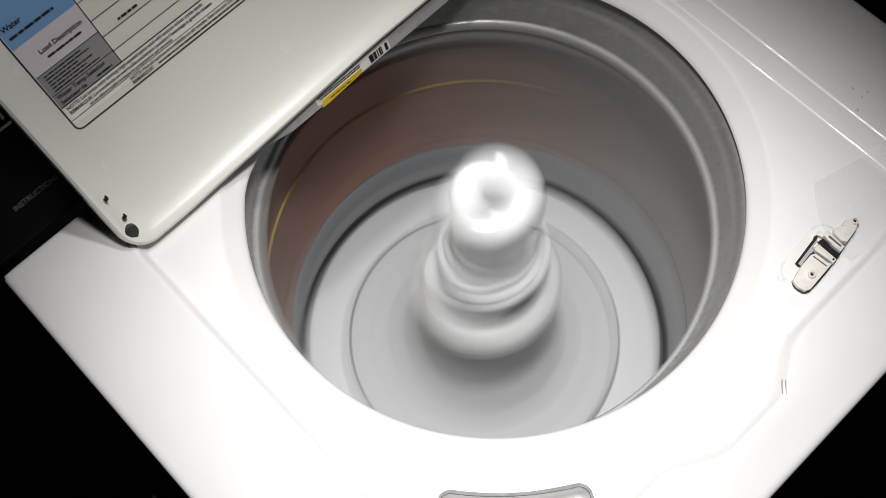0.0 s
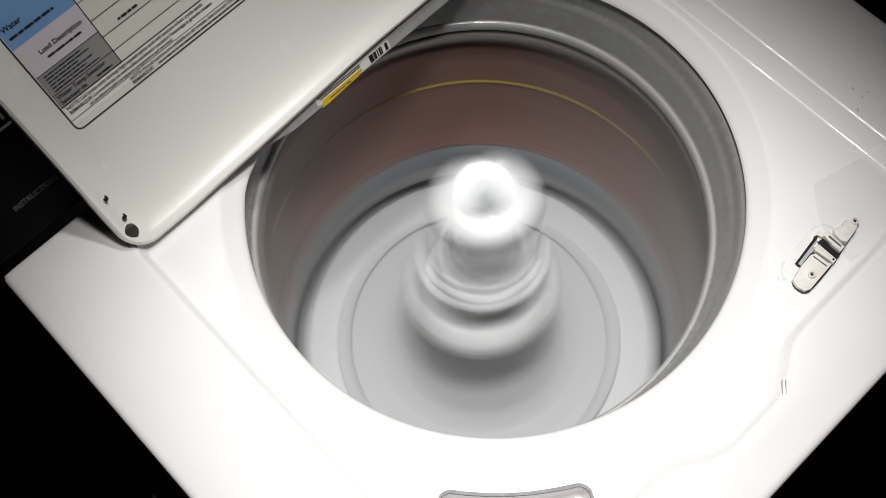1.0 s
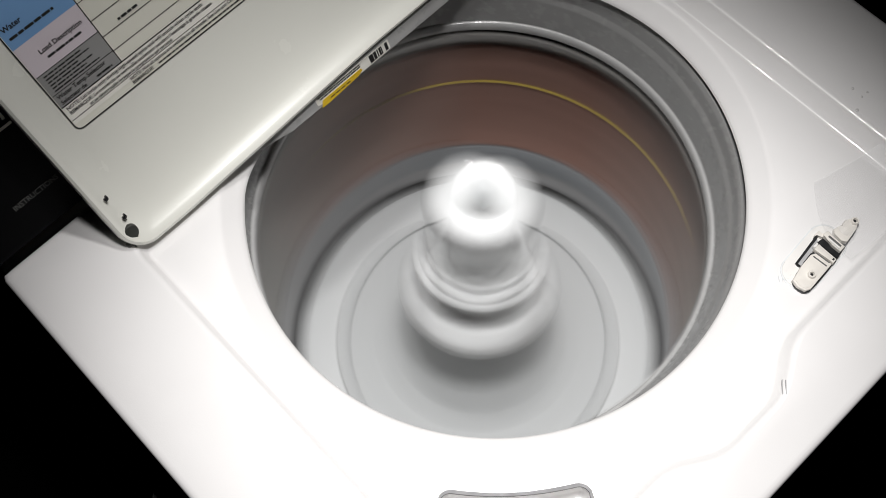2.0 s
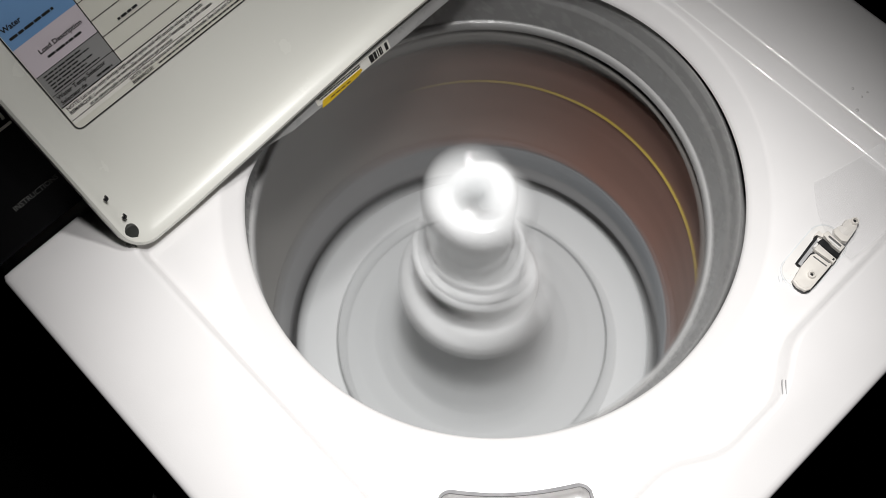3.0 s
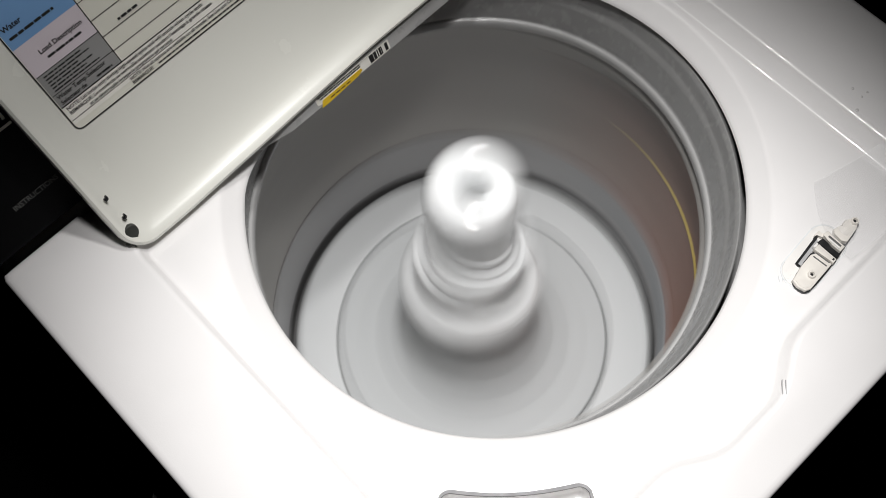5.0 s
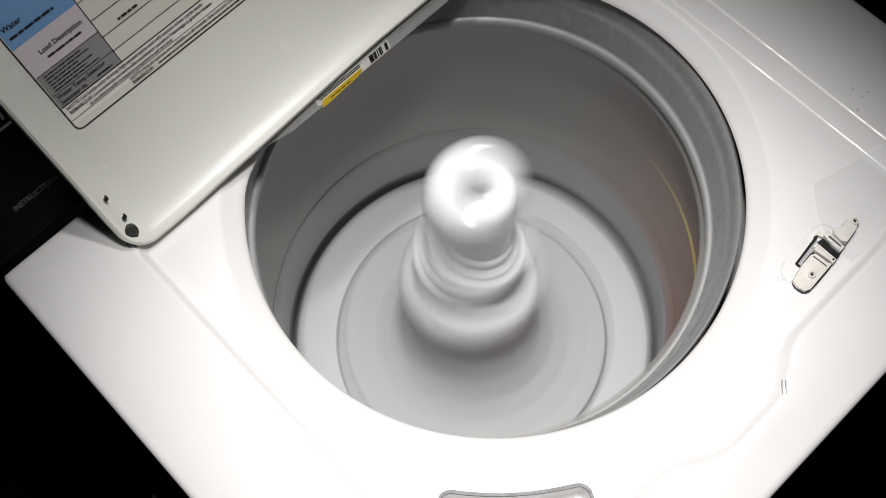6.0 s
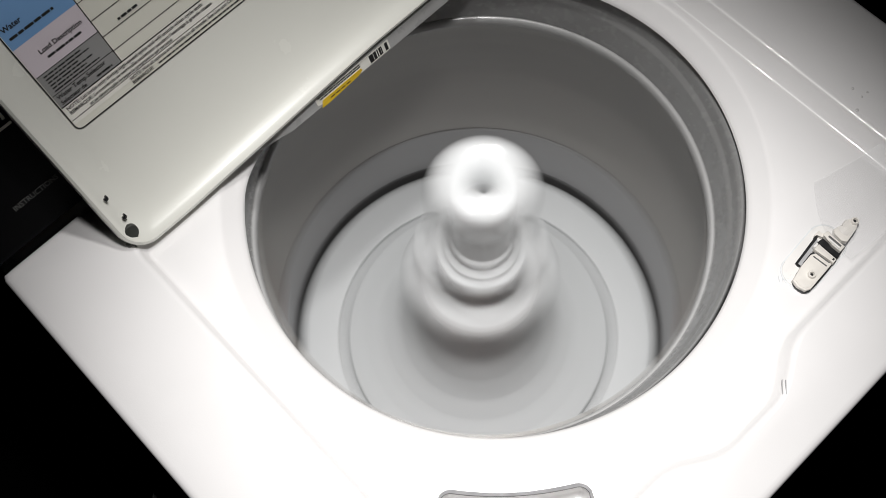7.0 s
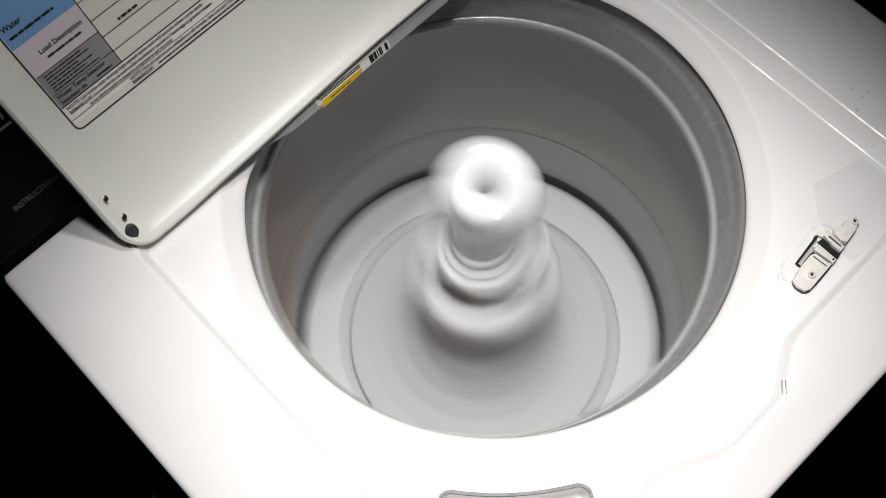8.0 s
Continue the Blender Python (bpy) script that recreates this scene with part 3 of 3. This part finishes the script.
def tape():
    """A strip of clear tape left beside the latch, slightly wrinkled."""
    bm = bmesh.new()
    nx, ny = 48, 40
    low0, low1, high0, high1 = Vector((0.150, -0.2480)), Vector((0.2360, -0.2580)), Vector((0.1830, -0.1850)), Vector((0.2440, -0.2010))
    grid = []
    for j in range(ny + 1):
        row = []
        for i in range(nx + 1):
            u, v = i / nx, j / ny
            p = low0.lerp(low1, u).lerp(high0.lerp(high1, u), v)
            p.x -= 0.010 * math.sin(math.pi * v) * (1 - u)
            d = sd_recess(p.x, p.y)
            z = -0.0112 if d < -0.022 else -0.0112 + (min(d, 0.0) + 0.022) / 0.022 * 0.0112
            lift = 0.0092 * max(0.0, 1 - math.hypot(p.x - 0.168, p.y + 0.229) / 0.022)
            row.append(bm.verts.new((p.x, p.y, TOP + z + 0.0014 + lift + 0.0011 * noise.noise(Vector((p.x * 30, p.y * 70, 3))) + 0.0010 * max(0.0, 1 - abs(v - 0.42 - 0.10 * math.sin(u * 5)) / 0.07))))
        grid.append(row)
    for j in range(ny):
        for i in range(nx):
            bm.faces.new((grid[j][i], grid[j][i + 1], grid[j + 1][i + 1], grid[j + 1][i]))
    return bm


tagged(part("clear_tape", tape(), TAPE), "wrinkled strip of clear tape stuck beside the latch", "tape")


def drops():
    """A few dried drops left on the outer edge of the panel."""
    rng = random.Random(11)
    for x, y, r in ((0.2676, -0.1538, 0.0013), (0.2669, -0.1637, 0.0010), (0.2540, -0.1690, 0.0015), (0.2735, -0.1643, 0.0011)):
        prof = [(0.0, 0.0007), (r * 0.55, 0.0006), (r * 0.9, 0.00035), (r, 0.0)]
        bm = lathe(prof, 16)
        for v in bm.verts:
            v.co.x *= rng.uniform(0.92, 1.15)
        sd = sd_panel(x, y)
        z = -0.0022 * max(0.0, min(1.0, (sd + 0.090) / 0.060))
        tagged(part("water_drop", moved(bm, Matrix.Translation((x, y, TOP + z))), SPOT), "small dried drop on the white washer top", "drop", "drops on the washer top")


drops()


# ---- tub ring, basket and agitator: all about the axis at AXIS_Y ----
ring_profile = rounded([(0.2225, -0.0600), (0.2210, -0.0345), (0.2195, -0.0332), (0.2168, -0.0400), (0.2157, -0.0480), (0.2150, -0.0535), (0.2138, -0.0562), (0.2122, -0.0605), (0.2117, -0.0660), (0.2072, -0.0935), (0.2090, -0.0950), (0.2500, -0.0960)], 0.0012)
tub_ring = part("tub_ring", lathe(ring_profile, 160), RING_GREY, washer, "grey plastic tub ring under the opening")

# coloured paler than the ring for the light its lip catches
part("ring_lip", lathe(rounded([(0.2090, -0.0945), (0.2064, -0.0942), (0.2046, -0.0956), (0.2036, -0.0984), (0.2035, -0.1030), (0.2046, -0.1058), (0.2080, -0.1066)], 0.0012), 160), LIP_LIT_GREY, tub_ring, "rolled lip of the tub ring, paler for the light it catches")
outer = part("outer_tub", lathe([(0.262, -0.09), (0.285, -0.10), (0.285, -0.50), (0.0, -0.52)], 96, 0, AXIS_Y), DARK_RUBBER, washer, "dark outer tub")
outer.location = (0, 0, TOP)


def turned(name, profile, material, parent, label, cut=0.002, n=128, lean=-0.0091):
    """A ring-shaped part of the basket, off the axis and leaning as the basket does."""
    return part(name, lathe(rounded(profile, cut), n, -ecc(0), 0, lean), material, parent, label)


basket = turned("wash_basket", [(0.2090, -0.1120), (0.2200, -0.1150), (0.2265, -0.1280), (0.2320, -0.1500), (0.2362, -0.1780), (0.2395, -0.2100), (0.2415, -0.2420), (0.2420, -0.2600), (0.2412, -0.2860), (0.2393, -0.3130), (0.2363, -0.3400), (0.2328, -0.3640), (0.2308, -0.3780),
                                (0.2296, -0.3865)], BASKET_STEEL, None, "", 0.0025, 160)
tagged(basket, "spinning stainless steel wash basket with a pale plastic floor", "wash basket")
turned("basket_skirt", [(0.2290, -0.3865), (0.2278, -0.3880), (0.2270, -0.4100), (0.2255, -0.4450), (0.2243, -0.4690)], SKIRT_GREY, basket, "grey sloping lower wall of the basket")
# dark band painted in for the shade between skirt and floor
turned("floor_seal", [(0.2244, -0.4690), (0.2238, -0.4720), (0.2232, -0.4930), (0.2120, -0.4950)], DARK_WELL, basket, "dark band painting the shade in the gap round the basket floor")
floor_rim = turned("basket_floor", [(0.2175, -0.4930), (0.2172, -0.4790), (0.2150, -0.4750), (0.2110, -0.4738), (0.1674, -0.4738), (0.1668, -0.4746), (0.1667, -0.4850)], BASKET_BASE, basket, "pale plastic basket floor rim", 0.0008)
plate = turned("wash_plate", [(0.1643, -0.4850), (0.1642, -0.4748), (0.1635, -0.4738), (0.1420, -0.4700), (0.1180, -0.4620), (0.0980, -0.4480), (0.0800, -0.4250), (0.0660, -0.3900), (0.0560, -0.3500), (0.0520, -0.2850)], PLATE_GREY, basket,
               "grey plastic plate flaring up to the agitator", 0.0015)

agitator = turned("agitator", [(0.0398, -0.0960), (0.0398, -0.1470), (0.0425, -0.1488), (0.0434, -0.1510), (0.0434, -0.1545), (0.0412, -0.1570), (0.0415, -0.1640), (0.0470, -0.1668), (0.0490, -0.1682), (0.0496, -0.1710), (0.0484, -0.1735), (0.0494, -0.1752), (0.0540, -0.1766), (0.0556, -0.1780),
                               (0.0558, -0.1850), (0.0545, -0.1880), (0.0450, -0.1890), (0.0450, -0.2430), (0.0580, -0.2495), (0.0700, -0.2580), (0.0738, -0.2645), (0.0746, -0.2720), (0.0746, -0.2790), (0.0728, -0.2835), (0.0560, -0.2860), (0.0540, -0.2980)],
                  AGITATOR_WHITE, basket, "white plastic agitator with collars and a flared skirt", 0.0010, 96, -0.0010)
turned("agitator_cap", [(0.0095, -0.0860), (0.0100, -0.0720), (0.0130, -0.0500), (0.0195, -0.0370), (0.0275, -0.0335), (0.0360, -0.0372), (0.0412, -0.0455), (0.0426, -0.0570), (0.0424, -0.0860), (0.0420, -0.0960), (0.0396, -0.0985)],
       AGITATOR_WHITE, agitator, "white rounded cap with a hollow centre", 0.005, 96, -0.0010)
# dark disc set in the hollow to paint its shade
turned("cap_plug", [(0.0, -0.0760), (0.0060, -0.0765), (0.0092, -0.0790), (0.0098, -0.0840)], DARK_WELL, agitator, "dark grey disc for the shade in the cap's hollow", 0.001, 32, -0.0010)


# ---- the wet load, pressed against the basket wall; its middle lies at angle 0 ----
def wall_radius(z):
    return 0.2408 - (max(0.0, z + 0.25) / 0.13) ** 2 * 0.0130 if z > -0.29 else 0.2262 - max(0.0, -0.41 - z) * 0.05 if z < -0.386 else 0.2408 - ((-0.29 - z) / 0.096) ** 2 * 0.0125


def garment(name, seed, a0, a1, z0, z1, thick, material, label, ruffle=0.006, lump=1.0):
    bm = bmesh.new()
    na, nz = 44, 16
    off = Vector((seed * 7.3, seed * 3.1, 0))
    grids = []
    for inner in (False, True):
        g = []
        for k in range(nz + 1):
            row = []
            for i in range(na + 1):
                a = a0 + (a1 - a0) * i / na
                top = z1 + ruffle * noise.noise(Vector((a * 7, 2, 0)) + off)
                low = z0 + ruffle * noise.noise(Vector((a * 6, 9, 0)) + off)
                z = low + (top - low) * k / nz
                r = wall_radius(z) - 0.0005
                if inner:
                    folds = noise.noise(Vector((a * 9, z * 26, 0)) + off) * 0.010 + noise.noise(Vector((a * 26, z * 60, 5)) + off) * 0.004
                    ends = min(1.0, (i + 1) / 9, (na - i + 1) / 9)
                    taper = math.sin(math.pi * min(max(k / nz, 0.06), 0.94)) ** 0.35
                    r -= max(0.003, (thick + lump * folds) * ends) * taper
                row.append(bm.verts.new((-ecc(z) + r * math.cos(a), r * math.sin(a), z)))
            g.append(row)
        grids.append(g)
    for g in grids:
        for k in range(nz):
            for i in range(na):
                bm.faces.new((g[k][i], g[k][i + 1], g[k + 1][i + 1], g[k + 1][i]))
    o, n = grids
    for i in range(na):
        bm.faces.new((o[0][i], o[0][i + 1], n[0][i + 1], n[0][i]))
        bm.faces.new((o[nz][i], o[nz][i + 1], n[nz][i + 1], n[nz][i]))
    for k in range(nz):
        bm.faces.new((o[k][0], o[k + 1][0], n[k + 1][0], n[k][0]))
        bm.faces.new((o[k][na], o[k + 1][na], n[k + 1][na], n[k][na]))
    ob = part(name, bm, material, None, smooth=60)
    return tagged(ob, label, "clothing", "wet load in the basket")


LOAD = [
    garment("towel", 1, -1.06, 0.85, -0.384, -0.172, 0.009, CLOTH_BROWN, "wet reddish-brown towel pressed against the basket wall", 0.006, 0.2),
    garment("cloth", 2, -0.80, 0.70, -0.2420, -0.2404, 0.0112, CLOTH_YELLOW, "narrow yellow cloth lying across the brown towel", 0.002, 0.04),
    garment("shirt", 3, -1.05, 0.70, -0.430, -0.388, 0.006, CLOTH_BLUE, "wet blue-grey shirt low on the basket wall", 0.005, 0.6),
]


# dark corrugated hose standing beside the machine
def hose():
    bm = bmesh.new()
    n, rings = 24, 76
    cols = []
    for k in range(rings + 1):
        c = Vector((-0.368, 0.027, 0.02 + 0.79 * k / rings))
        r = 0.0225 + 0.0015 * math.cos(k * math.pi)
        if k > rings - 3:
            r *= (0.97, 0.86, 0.62)[k - rings + 2]
        cols.append([bm.verts.new(c + Vector((r * math.cos(2 * math.pi * i / n), r * math.sin(2 * math.pi * i / n), 0))) for i in range(n)])
    for a, b in zip(cols, cols[1:]):
        for i in range(n):
            bm.faces.new((a[i], a[(i + 1) % n], b[(i + 1) % n], b[i]))
    bm.faces.new(cols[0])
    bm.faces.new(cols[-1])
    for v in bm.verts:
        v.co.z -= 0.02
    return bm


tagged(part("hose", hose(), HOSE_GREY, smooth=60), "dark corrugated hose standing beside the machine", "hose")


# ---- what moves ----
def motions():
    spin, swing, extra = [], [], []
    off = 0.003
    upright = pose(0.0008, AXIS_Y - 0.0008, TOP, 0.945, 0.945)   # the tub hangs a little out of plumb
    for (t0, a0), (t1, a1) in zip(LOAD_AT, LOAD_AT[1:]):
        first, last = round(t0 * FPS), round(t1 * FPS)
        for n in range(first + (first > 0), last + 1):
            a = a0 + (a1 - a0) * (n - first) / (last - first)
            spin.append((n / FPS, upright @ pose(0, 0, 0, 0, 0, a)))
            swing.append((n / FPS, pose(-0.004 - off * math.cos(radians(a)), AXIS_Y - off * math.sin(radians(a)), TOP)))
            # the middle whirls round the axis faster than the load creeps round the wall
            extra.append((n / FPS, pose(0, 0, 0, 0, 0, -72.0 * n)))
    for ob in (basket, *LOAD):
        walk(ob, spin)
    for ob in (agitator, floor_rim, plate):
        walk(ob, extra)
    walk(tub_ring, swing)
    for ob in (tub_ring, *tub_ring.children, basket, *LOAD, *basket.children_recursive):
        ob.cycles.motion_steps = 3


motions()
